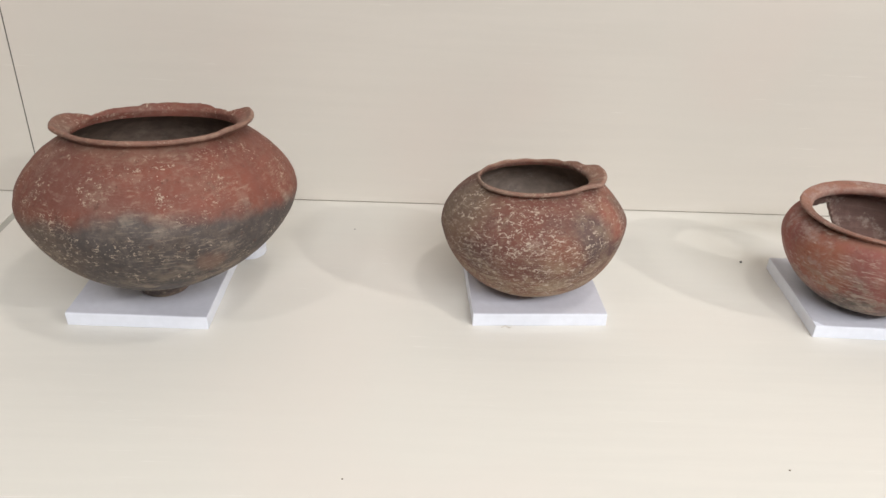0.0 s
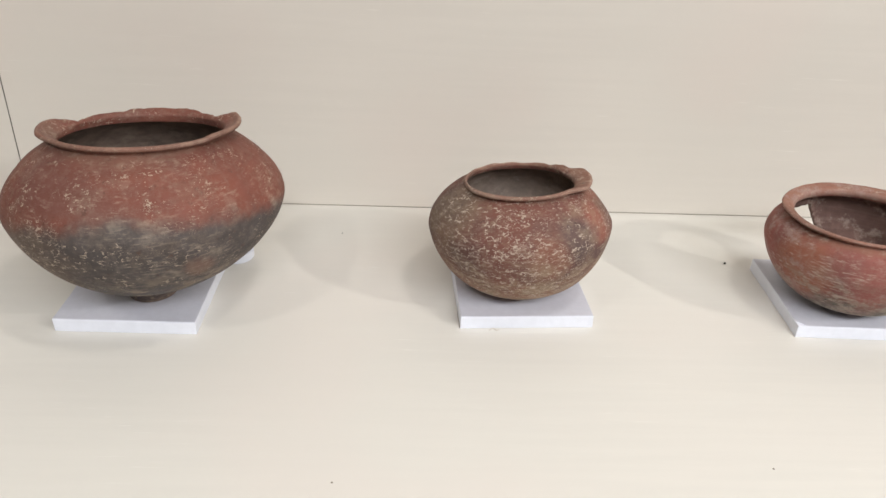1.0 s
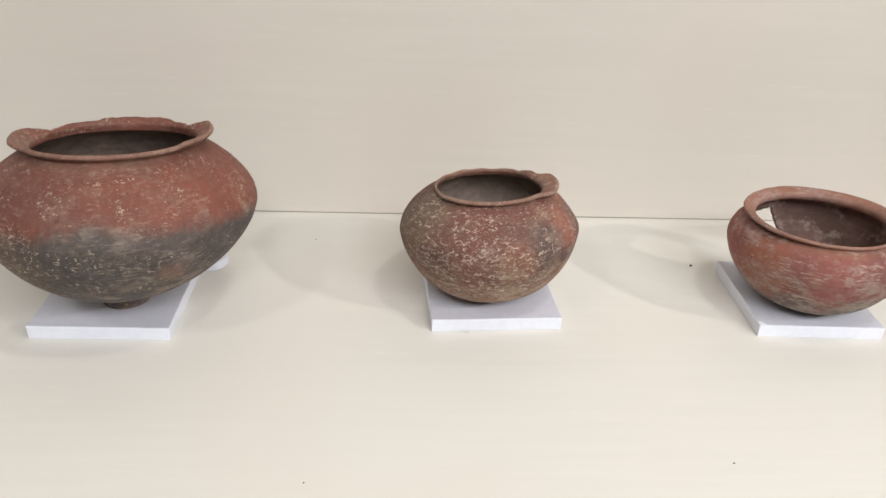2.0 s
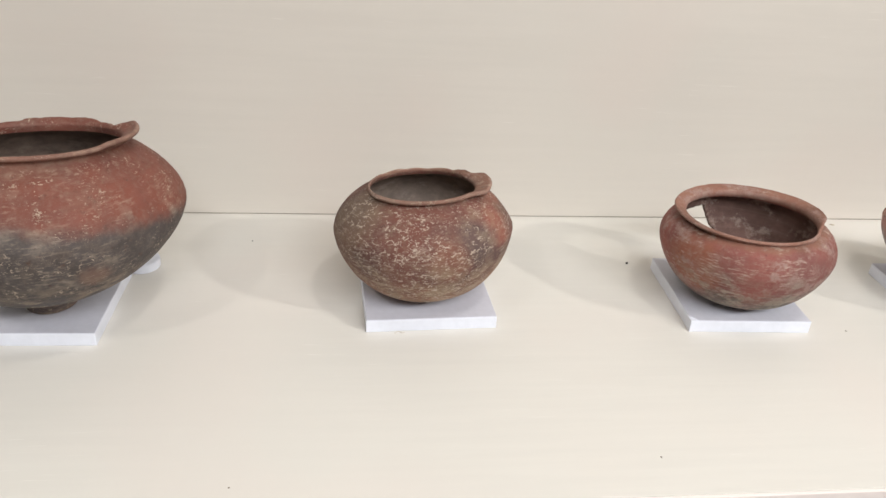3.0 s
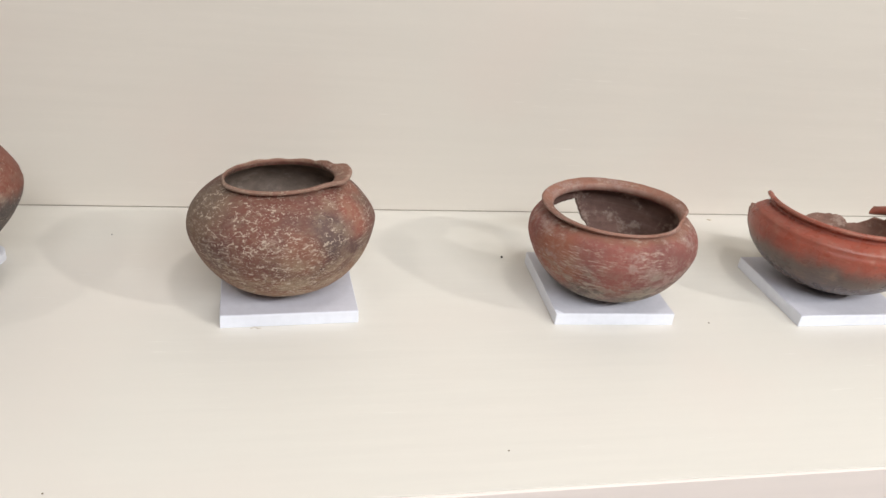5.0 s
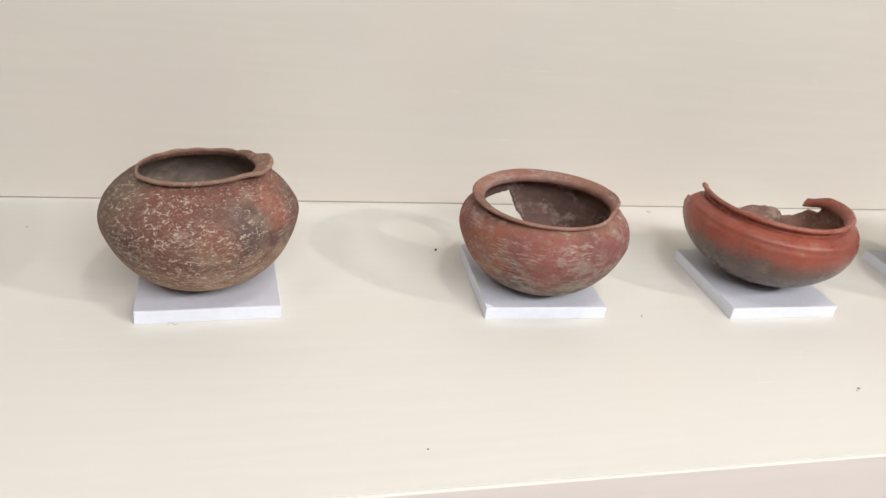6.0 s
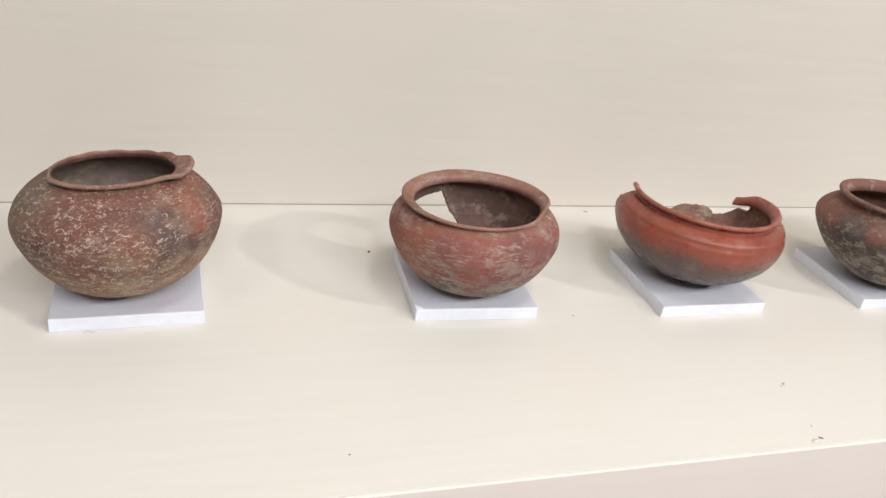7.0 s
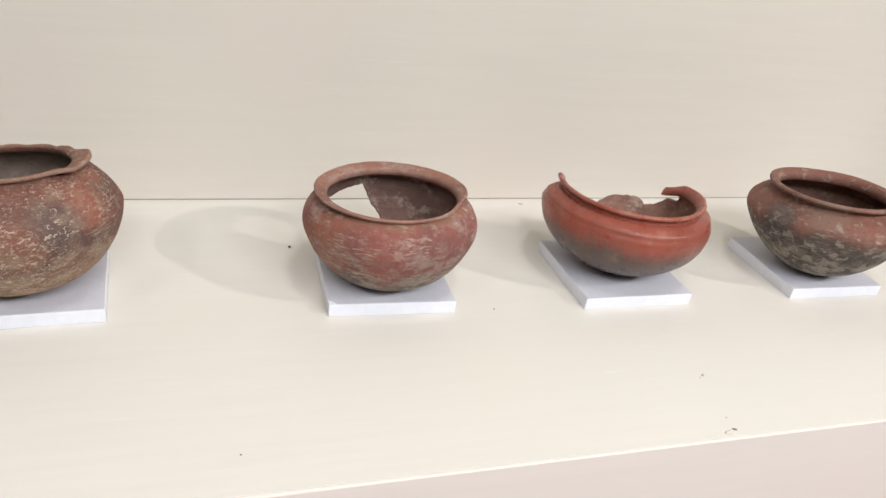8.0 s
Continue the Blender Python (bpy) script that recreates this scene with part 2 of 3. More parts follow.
structure("ceiling", block(-2.62, 4.62, -3.52, BACK + 0.05, 2.6, 2.62), ROOM_PAINT, "plain painted gallery ceiling", "ceiling")

# ---- white bases ----
TOP = 0.0168


def white_base(x, y, turn, wide, deep, label, chip=0.0):
    """A square of foam board with a pale covering sheet; its front left corner stands at x, y."""
    base = new("display_base")
    for name, inset, z0, z1, material, note in (("core", 0.0, 0.0, TOP - 0.0006, WHITE_PAINT, "white cut board edge"), ("top_sheet", 0.0007, TOP - 0.001, TOP, GREY_SHEET, "pale lavender grey covering sheet")):
        bm = block(inset, wide - inset, inset, deep - inset, z0, z1, 0.0003 if inset else 0.0010, 2)
        bmesh.ops.subdivide_edges(bm, edges=[e for e in bm.edges if e.calc_length() > 0.05], cuts=16, use_grid_fill=True)
        for v in bm.verts:
            n = noise.noise_vector((v.co + Vector((x * 7, y * 5, 1))) * 45)
            v.co += Vector((n.x, n.y, 0)) * 0.0006
            away = (v.co.xy - Vector((0, 0))).length
            if chip and inset and away < chip:
                v.co.xy = v.co.xy.normalized() * chip if away > 1e-6 else Vector((chip, chip)) * 0.7
        ob = link_mesh(name, bm, material)
        ob.parent = base
        ob["label"] = note
    base.matrix_world = pose(x, y, 0, 0, 0, turn)
    return tagged(base, label, "display base", "white display bases")


white_base(-0.262, 0.8045, -0.8, 0.156, 0.152, "square white board base under the large pot")
white_base(0.190, 0.823, 2.6, 0.1565, 0.154, "square white board base under the speckled pot")
white_base(0.586, 0.818, -1.9, 0.155, 0.155, "square white board base with a chipped corner", 0.009)
white_base(0.915, 0.804, 0.0, 0.159, 0.155, "square white board base under the broken bowl")
white_base(1.242, 0.803, -0.9, 0.159, 0.154, "square white board base under the sooty pot")


def white_disc(x, y, r):
    bm = bmesh.new()
    bmesh.ops.create_cone(bm, cap_ends=True, segments=48, radius1=r, radius2=r, depth=0.012)
    bmesh.ops.translate(bm, verts=bm.verts, vec=(0, 0, 0.006))
    bmesh.ops.bevel(bm, geom=[e for e in bm.edges if abs(e.verts[0].co.z - e.verts[1].co.z) < 1e-6], offset=0.001, segments=2, affect="EDGES")
    ob = link_mesh("round_disc", bm, WHITE_PAINT)
    ob.matrix_world = pose(x, y, 0)
    return tagged(ob, "small round white disc behind the square base", "disc")


white_disc(-0.096, 0.977, 0.022)

# ---- vessels ----
COLUMNS = 256


def belly(wide, at, low_r, low_z, neck, neck_z, up_r, up_z, start=0.0):
    """The outer curve of a round pot from the middle of its bottom over the belly to the neck."""
    out = []
    for i in range(29):
        a = math.pi / 2 * i / 28
        out.append((wide * math.sin(a) ** low_r, start + (at - start) * (1 - max(math.cos(a), 0) ** low_z)))
    for i in range(1, 21):
        a = math.pi / 2 * i / 20
        out.append((neck + (wide - neck) * max(math.cos(a), 0) ** up_r, at + (neck_z - at) * math.sin(a) ** up_z))
    return out


def resample(curve, count):
    pts = [Vector(p) for p in curve]
    run = [0.0]
    for a, b in zip(pts, pts[1:]):
        run.append(run[-1] + (b - a).length)
    out, k = [], 0
    for i in range(count + 1):
        s = run[-1] * i / count
        while k < len(run) - 2 and run[k + 1] < s:
            k += 1
        f = (s - run[k]) / max(run[k + 1] - run[k], 1e-9)
        out.append(pts[k].lerp(pts[k + 1], min(max(f, 0), 1)))
    return out


def inward(curve, thick):
    """The curve moved to its inner side by thick (a number, or one for each point)."""
    out = []
    for i, p in enumerate(curve):
        d = (curve[min(i + 1, len(curve) - 1)] - curve[max(i - 1, 0)]).normalized()
        w = thick[i] if isinstance(thick, list) else thick
        q = p + Vector((-d.y, d.x)) * w
        out.append(Vector((max(q.x, 0.0), q.y)))
    return out


def at(curve, s):
    s = min(max(s, 0.0), 1.0) * (len(curve) - 1)
    i = min(int(s), len(curve) - 2)
    return curve[i].lerp(curve[i + 1], s - i)


def inside(p, poly):
    hit = False
    for (ax, ay), (bx, by) in zip(poly, poly[1:] + poly[:1]):
        if (ay > p[1]) != (by > p[1]) and p[0] < (bx - ax) * (p[1] - ay) / (by - ay) + ax:
            hit = not hit
    return hit


def nearest(p, poly, sx):
    best = None
    for a, b in zip(poly, poly[1:] + poly[:1]):
        a, b, q = Vector((a[0] * sx, a[1])), Vector((b[0] * sx, b[1])), Vector((p[0] * sx, p[1]))
        f = min(max((q - a).dot(b - a) / (b - a).length_squared, 0), 1)
        c = a.lerp(b, f)
        if best is None or (c - q).length < best[0]:
            best = ((c - q).length, c.x / sx, c.y)
    return best[1], best[2]


def shaped(r, z, a, seed, sway, squash=1.0, sag=0.0, dents=()):
    """A point of a hand-made wall: slightly out of round, a little lopsided towards the rim, drawn in at its dents."""
    p = Vector((r * math.cos(a), r * math.sin(a), z))
    n = noise.noise(p * 14 + Vector((seed, 0, 0))) * 0.0016 + noise.noise(p * 55 + Vector((0, seed, 0))) * 0.0005
    p.xy *= 1 + n / max(r, 0.03)
    p.z += 0.4 * n
    for side, low, high, amount in dents:
        if p.x * side > 0 and low < z < high:
            p.x *= 1 - amount * math.sin(math.pi * (z - low) / (high - low)) * abs(math.cos(a))
    if p.y > 0 and squash < 1:
        p.y *= 1 - (1 - squash) * min(max((p.x + 0.07) / 0.09, 0), 1)
    if sag:
        p.z -= sag * between(math.degrees(a), 0, 70, 60) * min(max(z / 0.11, 0), 1) ** 2
    if sway:
        f = min(max(z / 0.16, 0), 1)
        p = Matrix.Rotation(radians(sway) * f * f * (3 - 2 * f), 3, "X") @ p
    return p


def revolve(name, rows, material, parent, keep, cap, label="", inner=None, turn_row=0):
    """rows: rings of points from outside bottom to the edge and back inside. keep(i, j): whether a face stays. cap: edge pairs to bridge."""
    verts = [p for ring in rows for p in ring]
    faces = []
    for i in range(len(rows) - 1):
        for j in range(COLUMNS):
            if keep(i, j):
                k = (j + 1) % COLUMNS
                faces.append((i * COLUMNS + j, i * COLUMNS + k, (i + 1) * COLUMNS + k, (i + 1) * COLUMNS + j))
    outside = sum(1 for f in faces if f[0] < turn_row * COLUMNS)
    faces += cap
    bm = bmesh.new()
    vs = [bm.verts.new(v) for v in verts]
    for n, f in enumerate(faces):
        made = bm.faces.new([vs[q] for q in f])
        made.material_index = 1 if inner and n >= outside else 0
    bmesh.ops.remove_doubles(bm, verts=bm.verts, dist=0.00004)
    bmesh.ops.delete(bm, geom=[v for v in bm.verts if not v.link_faces], context="VERTS")
    bmesh.ops.recalc_face_normals(bm, faces=bm.faces)
    ob = link_mesh(name, bm, material, True)
    if inner:
        ob.data.materials.append(inner)
    ob.parent = parent
    if label:
        ob["label"] = label
    return ob


def vessel(name, place, tilt, curve, lip, thick, lip_thick, edge, material, lining, label, category, seed, sway=0.0, hole=None, squash=1.0, sag=0.0, grooves=(), undercut=None, droop=None, dents=(), body_label="", rim_label=""):
    """curve: outer wall to the neck; lip: on from the neck; edge(a): how much of the lip stands at that angle,
    0 none, 1 all of it, below 0 the share of the body's wall that is gone."""
    base = new(name)
    tagged(base, label, category, "row of excavated pots")
    body_out = resample(curve, 110)
    body_in = inward(body_out, thick)
    for z0, deep, wide in grooves:
        for p in body_out[40:]:
            p.x -= deep * math.exp(-(((p.y - z0) / wide) ** 2))
    lip_out = resample([curve[-1]] + lip, 24)
    lip_in = inward(lip_out, [thick + (lip_thick - thick) * min(i / 12, 1) for i in range(25)])
    lip_in[0] = body_in[-1]
    nb, nl = 64, 10
    angles = [2 * math.pi * j / COLUMNS for j in range(COLUMNS)]
    stand = [edge(math.degrees(a) % 360) for a in angles]
    under = [undercut(math.degrees(a) % 360) if undercut else 0.0 for a in angles]
    tops = [1.0 - u if s >= 0 else 1.0 + s for s, u in zip(stand, under)]
    outer, inner = [], []
    for i in range(nb + 1):
        f = i / nb
        outer.append([at(body_out, f * tops[j]) for j in range(COLUMNS)])
        inner.append([at(body_in, f * tops[j]) for j in range(COLUMNS)])
    gone = set()
    if hole:
        for i in range(nb):
            for j in range(COLUMNS):
                deg = (j + 0.5) * 360 / COLUMNS
                zc = (outer[i][j].y + outer[i + 1][j].y) / 2
                if inside((deg, zc), hole):
                    gone.add((i, j))
    degs = [[j * 360 / COLUMNS for j in range(COLUMNS)] for i in range(nb + 1)]
    border = {}
    for i, j in gone:
        for di, dj in ((0, 0), (1, 0), (0, 1), (1, 1)):
            border[(i + di, j + dj)] = border.get((i + di, j + dj), 0) + 1
    for (i, j), count in border.items():
        if count < 4:
            d, z = nearest((degs[i][j], outer[i][j].y), hole, 0.0018)
            degs[i][j] = d + 0.5 * noise.noise(Vector((i * 0.9, j * 0.9, seed)))
            s = min(range(20, 111), key=lambda q: abs(body_out[q].y - z))
            outer[i][j], inner[i][j] = body_out[s], body_in[s]

    def ring(points, row):
        low = [droop(row[j] % 360, p.y) if droop else 0.0 for j, p in enumerate(points)]
        return [shaped(p.x, p.y - d, radians(row[j]), seed, sway, squash, sag, dents) for (j, p), d in zip(enumerate(points), low)]

    flat = degs[0]
    rows = [ring(outer[i], degs[i]) for i in range(nb + 1)] + [ring(inner[i], degs[i]) for i in range(nb, -1, -1)]
    has = [s > 0.02 for s in stand]
    last = 2 * nb + 1

    def keep_body(i, j):
        k = (j + 1) % COLUMNS
        if i == nb:
            return not (has[j] and has[k]) or under[j] + under[k] > 0
        q = i if i < nb else last - i - 1
        return (q, j) not in gone

    walls = []
    for i, j in gone:
        for (a, b), other in ((((i, j), (i, j + 1)), (i - 1, j)), (((i + 1, j), (i + 1, j + 1)), (i + 1, j)), (((i, j), (i + 1, j)), (i, j - 1)), (((i, j + 1), (i + 1, j + 1)), (i, j + 1))):
            if other not in gone:
                o = [a[0] * COLUMNS + a[1], b[0] * COLUMNS + b[1]]
                n = [(last - a[0]) * COLUMNS + a[1], (last - b[0]) * COLUMNS + b[1]]
                walls.append((o[0], o[1], n[1], n[0]))
    body = revolve("body", rows, material, base, keep_body, walls, body_label, lining, nb)
    lip_rows = []
    share = [max(s, 0.0) for s in stand]
    for i in range(nl + 1):
        lip_rows.append(ring([at(lip_out, i / nl * share[j]) for j in range(COLUMNS)], flat))
    crest = []
    for j in range(COLUMNS):
        o, n = at(lip_out, share[j]), at(lip_in, share[j])
        back = at(lip_out, share[j] - 0.1)
        d = (o - back).normalized() if (o - back).length > 1e-6 else Vector((0, 1))
        crest.append((o, n, d, (o - n).length))
    for f, u in ((0.12, 0.22), (0.35, 0.40), (0.65, 0.40), (0.88, 0.22)):
        lip_rows.append(ring([o.lerp(n, f) + d * (w * u) for o, n, d, w in crest], flat))
    for i in range(nl, -1, -1):
        lip_rows.append(ring([at(lip_in, i / nl * share[j]) for j in range(COLUMNS)], flat))
    count = len(lip_rows)
    ends = []
    for j in range(COLUMNS):
        k = (j + 1) % COLUMNS
        if has[j] != has[k]:
            q = j if has[j] else k
            for i in range(count // 2 - 1):
                ends.append((i * COLUMNS + q, (i + 1) * COLUMNS + q, (count - 2 - i) * COLUMNS + q, (count - 1 - i) * COLUMNS + q))
    for j in range(COLUMNS):
        k = (j + 1) % COLUMNS
        if has[j] and has[k] and under[j] + under[k] > 0:
            ends.append((j, k, (count - 1) * COLUMNS + k, (count - 1) * COLUMNS + j))
    revolve("rim", lip_rows, material, base, lambda i, j: has[j] and has[(j + 1) % COLUMNS], ends, rim_label)
    turn = pose(0, 0, 0, *tilt)
    low = min((turn @ v.co).z for v in body.data.vertices)
    base.matrix_world = Matrix.Translation((place[0], place[1], TOP - low)) @ turn
    return base


def between(a, lo, hi, soft):
    """1 between two angles in degrees, 0 outside, with a soft change; lo may be below 0."""
    mid, half = (lo + hi) / 2, (hi - lo) / 2
    d = abs((a - mid + 180) % 360 - 180)
    f = min(max((half + soft / 2 - d) / soft, 0), 1)
    return f * f * (3 - 2 * f)


def ragged(a, scale, amount, seed):
    a = radians(a)
    return amount * noise.fractal(Vector((math.cos(a) * scale, math.sin(a) * scale, seed)), 1.0, 2.0, 4)


LIME = (0.50, 0.40, 0.31)
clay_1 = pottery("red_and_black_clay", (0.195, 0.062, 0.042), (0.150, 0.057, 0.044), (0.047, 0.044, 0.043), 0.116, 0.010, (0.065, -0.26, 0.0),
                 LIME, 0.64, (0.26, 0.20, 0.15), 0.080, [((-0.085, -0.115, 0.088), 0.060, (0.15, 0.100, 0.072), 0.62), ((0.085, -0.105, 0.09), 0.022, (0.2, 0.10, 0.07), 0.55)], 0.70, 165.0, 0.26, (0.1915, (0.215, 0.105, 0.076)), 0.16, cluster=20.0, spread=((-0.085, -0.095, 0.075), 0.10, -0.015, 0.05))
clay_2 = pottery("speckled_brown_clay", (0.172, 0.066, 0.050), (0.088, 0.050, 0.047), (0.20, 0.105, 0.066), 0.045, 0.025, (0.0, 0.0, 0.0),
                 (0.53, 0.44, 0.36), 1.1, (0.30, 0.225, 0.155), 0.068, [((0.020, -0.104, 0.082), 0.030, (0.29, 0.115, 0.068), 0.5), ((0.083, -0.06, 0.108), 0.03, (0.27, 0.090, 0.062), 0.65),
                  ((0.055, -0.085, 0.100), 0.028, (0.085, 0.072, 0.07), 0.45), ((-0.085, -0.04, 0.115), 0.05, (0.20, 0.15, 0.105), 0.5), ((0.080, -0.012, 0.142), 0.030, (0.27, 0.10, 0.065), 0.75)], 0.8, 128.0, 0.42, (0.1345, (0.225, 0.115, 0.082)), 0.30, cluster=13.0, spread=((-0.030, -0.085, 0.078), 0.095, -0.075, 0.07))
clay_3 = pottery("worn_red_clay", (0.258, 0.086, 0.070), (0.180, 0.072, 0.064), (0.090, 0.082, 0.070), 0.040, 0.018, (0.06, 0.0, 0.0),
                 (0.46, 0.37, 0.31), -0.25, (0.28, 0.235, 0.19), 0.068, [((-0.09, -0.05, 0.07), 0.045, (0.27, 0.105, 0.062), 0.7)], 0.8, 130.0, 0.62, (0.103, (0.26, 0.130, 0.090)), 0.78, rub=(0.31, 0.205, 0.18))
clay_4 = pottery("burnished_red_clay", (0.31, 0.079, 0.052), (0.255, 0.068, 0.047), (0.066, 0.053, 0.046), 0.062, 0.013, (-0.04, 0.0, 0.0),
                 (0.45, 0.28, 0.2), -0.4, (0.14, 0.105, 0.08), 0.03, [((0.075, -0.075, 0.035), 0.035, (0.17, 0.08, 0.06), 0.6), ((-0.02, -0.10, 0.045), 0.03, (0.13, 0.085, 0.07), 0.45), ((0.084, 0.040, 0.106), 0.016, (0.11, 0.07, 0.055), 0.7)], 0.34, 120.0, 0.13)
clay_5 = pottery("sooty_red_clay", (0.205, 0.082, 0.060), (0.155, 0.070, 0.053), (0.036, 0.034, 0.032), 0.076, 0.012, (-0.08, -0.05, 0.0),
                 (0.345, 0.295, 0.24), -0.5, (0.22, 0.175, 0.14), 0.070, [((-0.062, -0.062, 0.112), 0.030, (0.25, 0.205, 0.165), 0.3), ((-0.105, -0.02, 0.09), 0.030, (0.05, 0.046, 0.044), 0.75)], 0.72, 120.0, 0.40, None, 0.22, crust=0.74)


def bare_clay(name, colour, pale):
    """The unslipped inside of a pot."""
    m = Nodes(name)
    mid, wheel = m.noise(40.0, 6.0, 0.65), m.noise(1.0, 4.0, 0.6, m.scaled((8, 8, 150)))
    tone = m.mix(m.step(mid, 0.35, 0.7), tuple(c * 0.65 for c in colour), colour)
    tone = m.mix(m.step(wheel, 0.5, 0.75, 0.0, 0.16), tone, pale)
    stain = m.math("MULTIPLY", m.step(m.noise(34.0, 7.0, 0.7), 0.52, 0.62, 0.0, 0.65), m.step(m.noise(120.0, 5.0, 0.7), 0.36, 0.56, 0.2, 1.0))
    tone = m.mix(stain, tone, pale)
    m.bump(m.math("ADD", mid, wheel), 0.0012, 0.7)
    return m.done(tone, 0.9, 0.2)


inner_1 = bare_clay("dark_grey_inside", (0.23, 0.175, 0.145), (0.25, 0.205, 0.17))
inner_2 = bare_clay("grey_inside", (0.31, 0.245, 0.205), (0.36, 0.30, 0.26))
inner_3 = bare_clay("dark_red_inside", (0.185, 0.112, 0.095), (0.36, 0.28, 0.24))
inner_4 = bare_clay("brown_inside", (0.29, 0.165, 0.128), (0.44, 0.34, 0.29))
inner_5 = bare_clay("sooty_inside", (0.18, 0.10, 0.078), (0.26, 0.19, 0.155))


def edge_1(a):
    """Only two stretches of the flaring rim still stand at full width."""
    s = 0.42 + ragged(a, 5.0, 0.05, 1.0) + ragged(a, 16.0, 0.035, 4.0) + 0.58 * between(a, 168, 214, 16) + 0.58 * between(a, -34, 36, 14)
    s -= 0.26 * between(a, 40, 165, 8) * (1 + ragged(a, 6, 0.35, 2.0))
    s += 0.24 * between(a, 62, 118, 8)
    return max(s, 0.06)


def edge_2(a):
    """One lobe of the rim stands, the rest is broken back to the neck."""
    s = 0.36 + ragged(a, 3.0, 0.022, 3.0) + 0.64 * between(a, -42, 22, 16)
    s -= 0.28 * between(a, 36, 205, 30) * (1 + ragged(a, 3, 0.06, 5.0))
    return max(s, 0.05)


def edge_3(a):
    """The lip is rubbed thin along the front and gone at one side."""
    s = 1.0 + ragged(a, 5.0, 0.05, 5.0) - 0.6 * between(a, 222, 340, 60) - 0.36 * min(between(a, 280, 346, 10), between(a, 300, 420, 60))
    return max(s, 0.06)


BREAK = ((31, -0.17), (35, -0.22), (38, -0.24), (42, -0.265), (45, -0.285), (48, -0.285), (51, -0.26), (55, -0.245), (61, -0.24), (68, -0.25), (76, -0.27), (84, -0.32), (92, -0.40), (110, -0.42), (122, -0.30), (130, -0.20), (143, -0.21), (156, -0.18))


def edge_4(a):
    """The back of the bowl is broken away in a ragged line."""
    if 31 < a < 156:
        for (a0, s0), (a1, s1) in zip(BREAK, BREAK[1:]):
            if a0 <= a <= a1:
                return min(s0 + (s1 - s0) * (a - a0) / (a1 - a0) + ragged(a, 9.0, 0.016, 2.0), -0.01)
    return 1.0 + ragged(a, 5.0, 0.03, 8.0)


def undercut_4(a):
    """Under the end of the rim the wall has broken out first."""
    return 0.17 * between(a, 18, 60, 9) if 13 < a < 31.5 else 0.0


def droop_1(a, z):
    """One standing lobe of the rim is bent lower than the other."""
    return 0.0022 * between(a, 166, 216, 16) * min(max((z - 0.188) / 0.006, 0.0), 1.0)


def droop_2(a, z):
    """The standing lobe of the rim hangs a little."""
    return 0.0035 * between(a, -36, 30, 14) * min(max((z - 0.132) / 0.006, 0.0), 1.0)


def droop_4(a, z):
    """The broken end of the rim bends down."""
    return 0.0130 * between(a, 21, 60, 28) * min(max((z - 0.085) / 0.02, 0.0), 1.0)


def edge_5(a):
    return 1.0 + ragged(a, 5.0, 0.05, 9.0)


pot = vessel("large_clay_pot", (-0.1604, 0.8655), (0, -0.7, 0), belly(0.1480, 0.1215, 1.44, 1.12, 0.0885, 0.1865, 1.85, 1.15, 0.013),
             [(0.0892, 0.1885), (0.0925, 0.1905), (0.0985, 0.1930), (0.1035, 0.1972)], 0.0055, 0.0055, edge_1, clay_1, inner_1,
             "large red and black clay pot with chipped flaring rim", "clay pot", 1.0, -7.6, grooves=((0.1835, 0.0028, 0.0024), (0.157, 0.0013, 0.0014), (0.127, 0.0008, 0.0013)), droop=droop_1, dents=((-1, 0.016, 0.115, 0.065),))
foot = [[shaped(r, z, 2 * math.pi * j / COLUMNS, 3.0, 0) + Vector((-0.009, 0, 0)) for j in range(COLUMNS)] for r, z in ((0.0005, 0.0), (0.025, 0.0), (0.0272, 0.0015), (0.0278, 0.009), (0.033, 0.017), (0.02, 0.018))]
revolve("foot", foot, clay_1, pot, lambda i, j: True, [], "low sooty foot ring")
pot.matrix_world = Matrix.Translation((-0.1604, 0.8655, TOP)) @ pose(0, 0, 0, 0, -0.7, 0)
vessel("clay_pot", (0.2640, 0.8915), (-5.3, -3.6, 0), belly(0.1077, 0.0847, 0.735, 1.284, 0.0655, 0.1330, 1.74, 1.01),
       [(0.0655, 0.1345), (0.0675, 0.1358), (0.0735, 0.1372), (0.0805, 0.1395)], 0.0042, 0.0052, edge_2, clay_2, inner_2,
       "brown clay pot speckled with pale lime, rim mostly broken", "clay pot", 2.0, droop=droop_2, dents=((1, 0.086, 0.134, 0.045),))
vessel("clay_pot", (0.6680, 0.8811), (-2.5, -1.0, 0), belly(0.1058, 0.0737, 0.64, 1.5, 0.0830, 0.1055, 1.11, 0.91),
       [(0.0825, 0.1070), (0.0845, 0.1088), (0.0885, 0.1103), (0.0925, 0.1117)], 0.005, 0.0040, edge_3, clay_3, inner_3,
       "worn red clay pot with a hole through its side wall", "clay pot", 3.0, 0.0,
       [(131, 0.069), (119, 0.075), (111, 0.079), (98, 0.083), (94, 0.066), (91, 0.053), (85, 0.041), (82, 0.030), (95, 0.022), (115, 0.020), (128, 0.030), (134, 0.048)], grooves=((0.103, 0.0012, 0.002), (0.097, 0.0005, 0.001)))
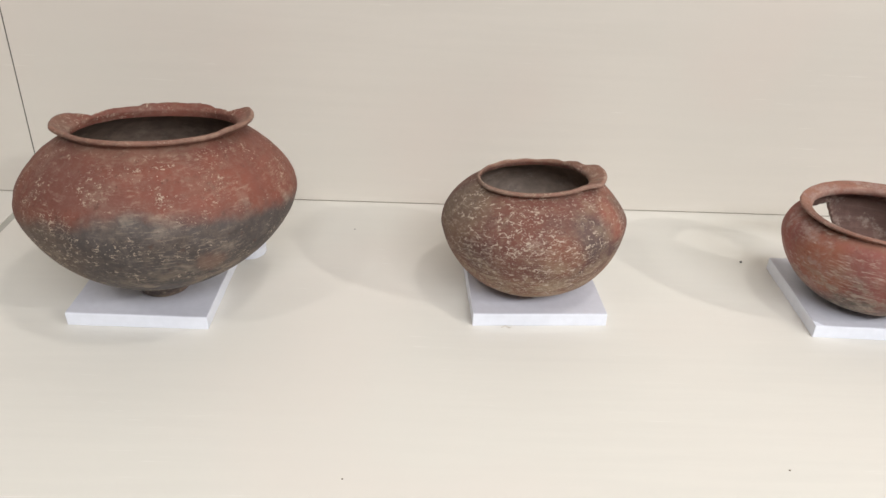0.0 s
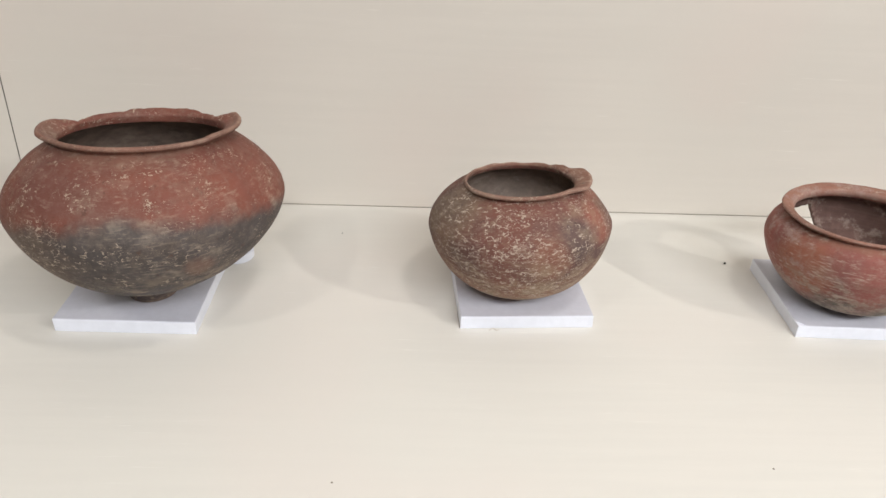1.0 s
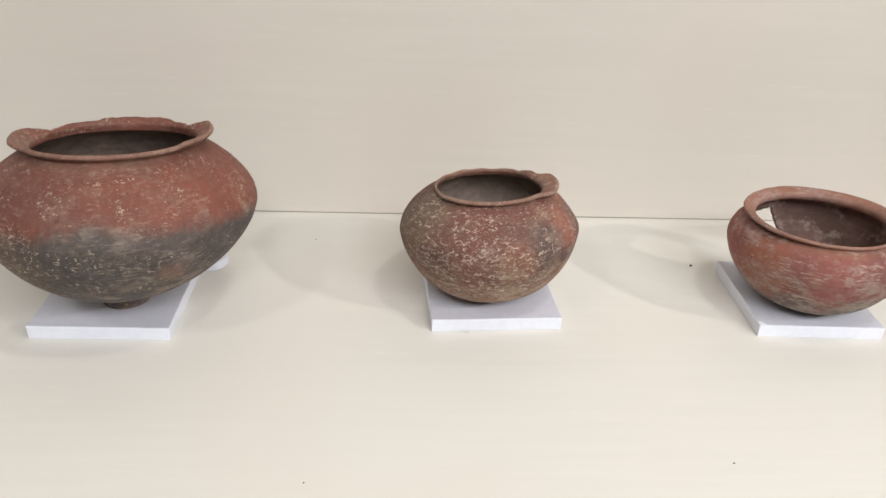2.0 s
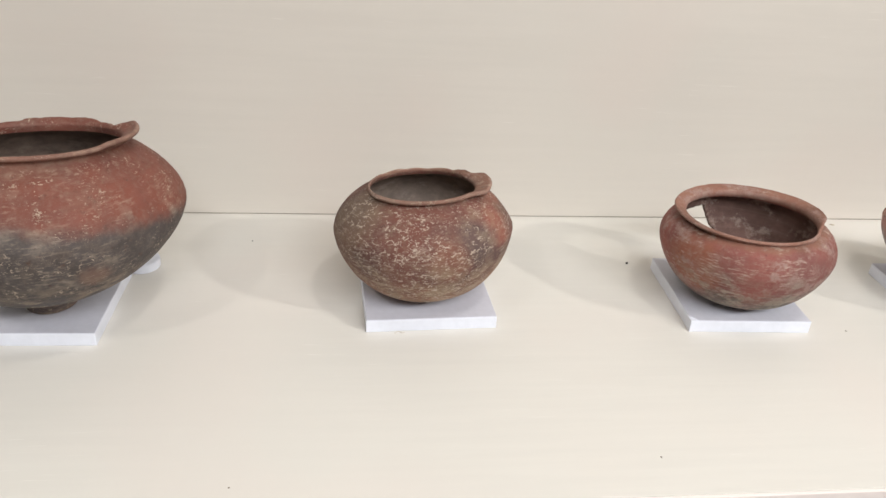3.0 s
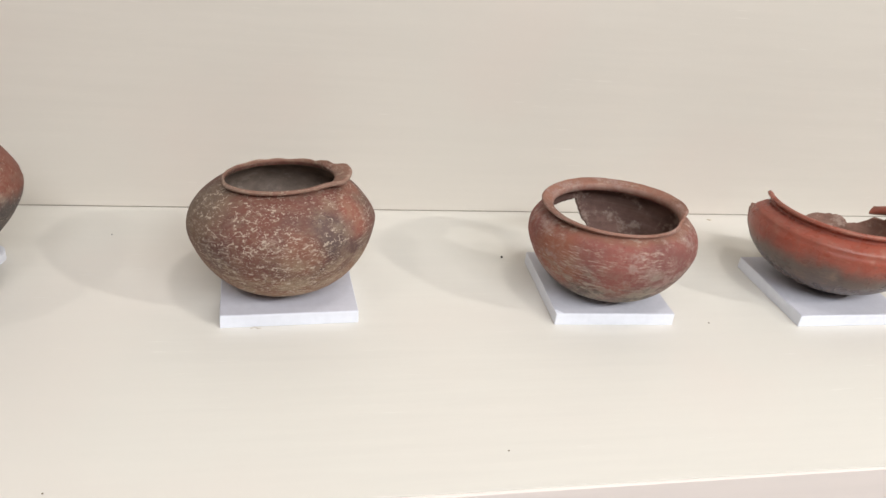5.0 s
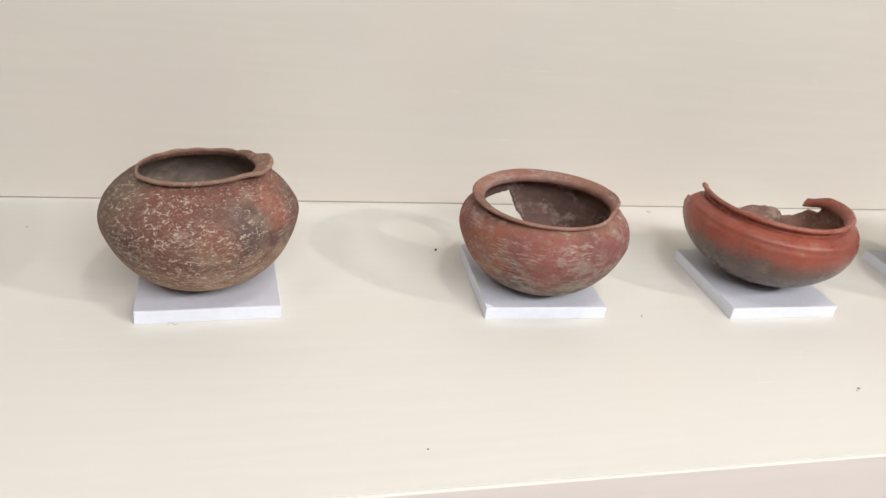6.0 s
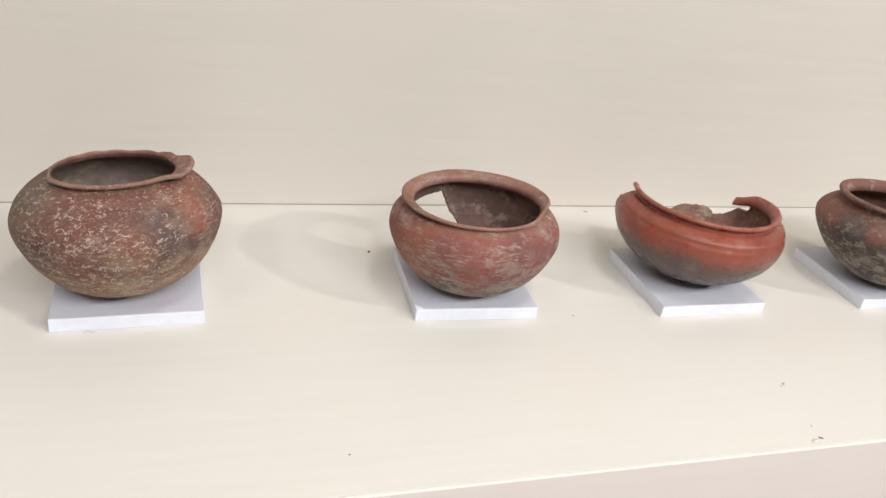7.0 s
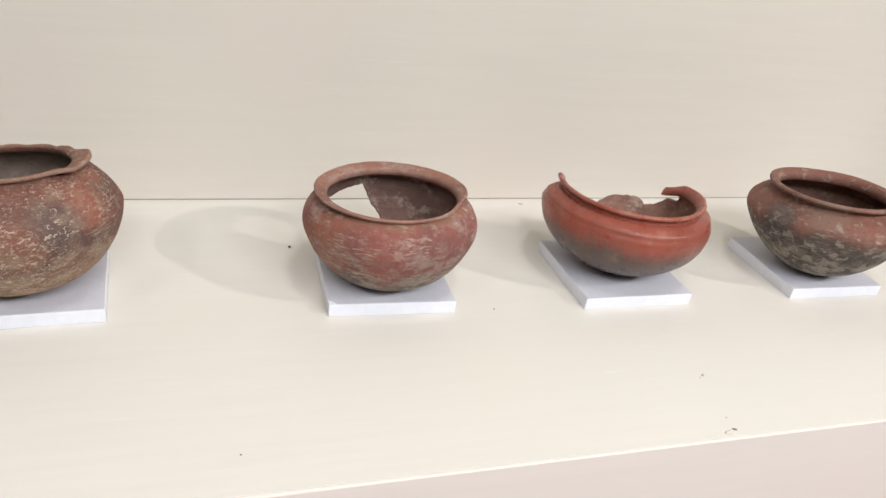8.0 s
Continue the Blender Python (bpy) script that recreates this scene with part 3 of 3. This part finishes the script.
vessel("clay_bowl", (0.9980, 0.8957), (-0.8, 1.0, 0), belly(0.1150, 0.0779, 0.934, 1.07, 0.0950, 0.1035, 1.08, 0.85),
       [(0.0942, 0.1055), (0.0950, 0.1075), (0.0970, 0.1095), (0.0990, 0.1105)], 0.0055, 0.006, edge_4, clay_4, inner_4,
       "burnished red clay bowl with its back broken away", "clay bowl", 4.0, squash=0.78, sag=0.006, grooves=((0.1005, 0.0022, 0.0028), (0.0895, 0.0016, 0.0018)), undercut=undercut_4, droop=droop_4)
vessel("clay_pot", (1.314, 0.8568), (-4.1, -0.5, 0), belly(0.1115, 0.0905, 0.9, 1.45, 0.0790, 0.1170, 2.2, 1.05),
       [(0.0785, 0.1185), (0.0800, 0.1205), (0.0835, 0.1220), (0.0870, 0.1230)], 0.0055, 0.0065, edge_5, clay_5, inner_5,
       "sooty red clay pot with a whole flaring rim", "clay pot", 5.0, grooves=((0.1145, 0.002, 0.0028), (0.094, 0.0006, 0.0012)), dents=((-1, 0.086, 0.119, 0.05),))

# ---- grit and crumbs on the shelf ----


def grit(name, x, y, size, flat, material, label, category, seed):
    bm = bmesh.new()
    bmesh.ops.create_icosphere(bm, subdivisions=2, radius=size)
    for v in bm.verts:
        v.co *= 1 + 0.5 * noise.noise(v.co / size * 1.3 + Vector((seed, seed, 0)))
        v.co.z *= flat
        v.co.x *= 1.7 if flat < 0.45 else 1.0
    low = min(v.co.z for v in bm.verts)
    ob = link_mesh(name, bm, material, True)
    ob.matrix_world = pose(x, y, -low, 0, 0, seed * 57)
    tagged(ob, label, category)


grit("dirt_speck", 0.561, 0.985, 0.0017, 0.7, SPECK, "dark round speck of grit on the shelf", "grit", 1)
grit("dirt_speck", 0.036, 1.046, 0.0009, 0.5, SPECK, "tiny dark speck on the shelf", "grit", 2)
grit("dirt_speck", 0.473, 0.608, 0.0010, 0.5, DUST_SPECK, "tiny grey-brown speck near the shelf edge", "grit", 3)
grit("dirt_speck", 0.064, 0.587, 0.0009, 0.5, DUST_SPECK, "tiny grey-brown speck near the shelf edge", "grit", 4)
grit("dirt_speck", 0.794, 0.816, 0.0009, 0.4, DUST_SPECK, "tiny grey-brown speck between the bases", "grit", 5)
grit("paint_flake", 0.949, 1.112, 0.0025, 0.15, CRUMB, "pale brown flake beside the back panel", "flake", 6)
grit("crumb", 0.999, 0.659, 0.0017, 0.2, CRUMB, "brown crumb on the shelf", "crumb", 7)
grit("crumb", 0.9935, 0.6555, 0.0009, 0.2, CRUMB, "brown crumb on the shelf", "crumb", 8)
grit("crumb", 0.9795, 0.5695, 0.0016, 0.2, DUST_SPECK, "dark brown crumb at the shelf's front edge", "crumb", 9)
grit("crumb", 0.9695, 0.5660, 0.0028, 0.12, PALE_CRUMB, "flat straw-coloured flake at the shelf's front edge", "crumb", 10)
grit("crumb", 0.982, 0.588, 0.0009, 0.2, CRUMB, "brown crumb near the shelf's front edge", "crumb", 11)


def fibre(x, y, turn, long, label):
    """A thin curled thread lying on the shelf."""
    data = bpy.data.curves.new("fibre", "CURVE")
    data.dimensions, data.bevel_depth, data.bevel_resolution = "3D", 0.0003, 2
    line = data.splines.new("NURBS")
    line.points.add(6)
    for i, p in enumerate(line.points):
        f = i / 6
        p.co = (long * (f - 0.5), 0.35 * long * math.sin(4.2 * f) ** 2, 0.0003 + 0.0008 * math.sin(math.pi * f), 1)
    line.use_endpoint_u = True
    data.materials.append(CRUMB)
    ob = new("fibre", data)
    ob.matrix_world = pose(x, y, 0, 0, 0, turn)
    tagged(ob, label, "fibre")


fibre(0.229, 0.820, -8, 0.011, "thin curled tan thread at the foot of a white base")
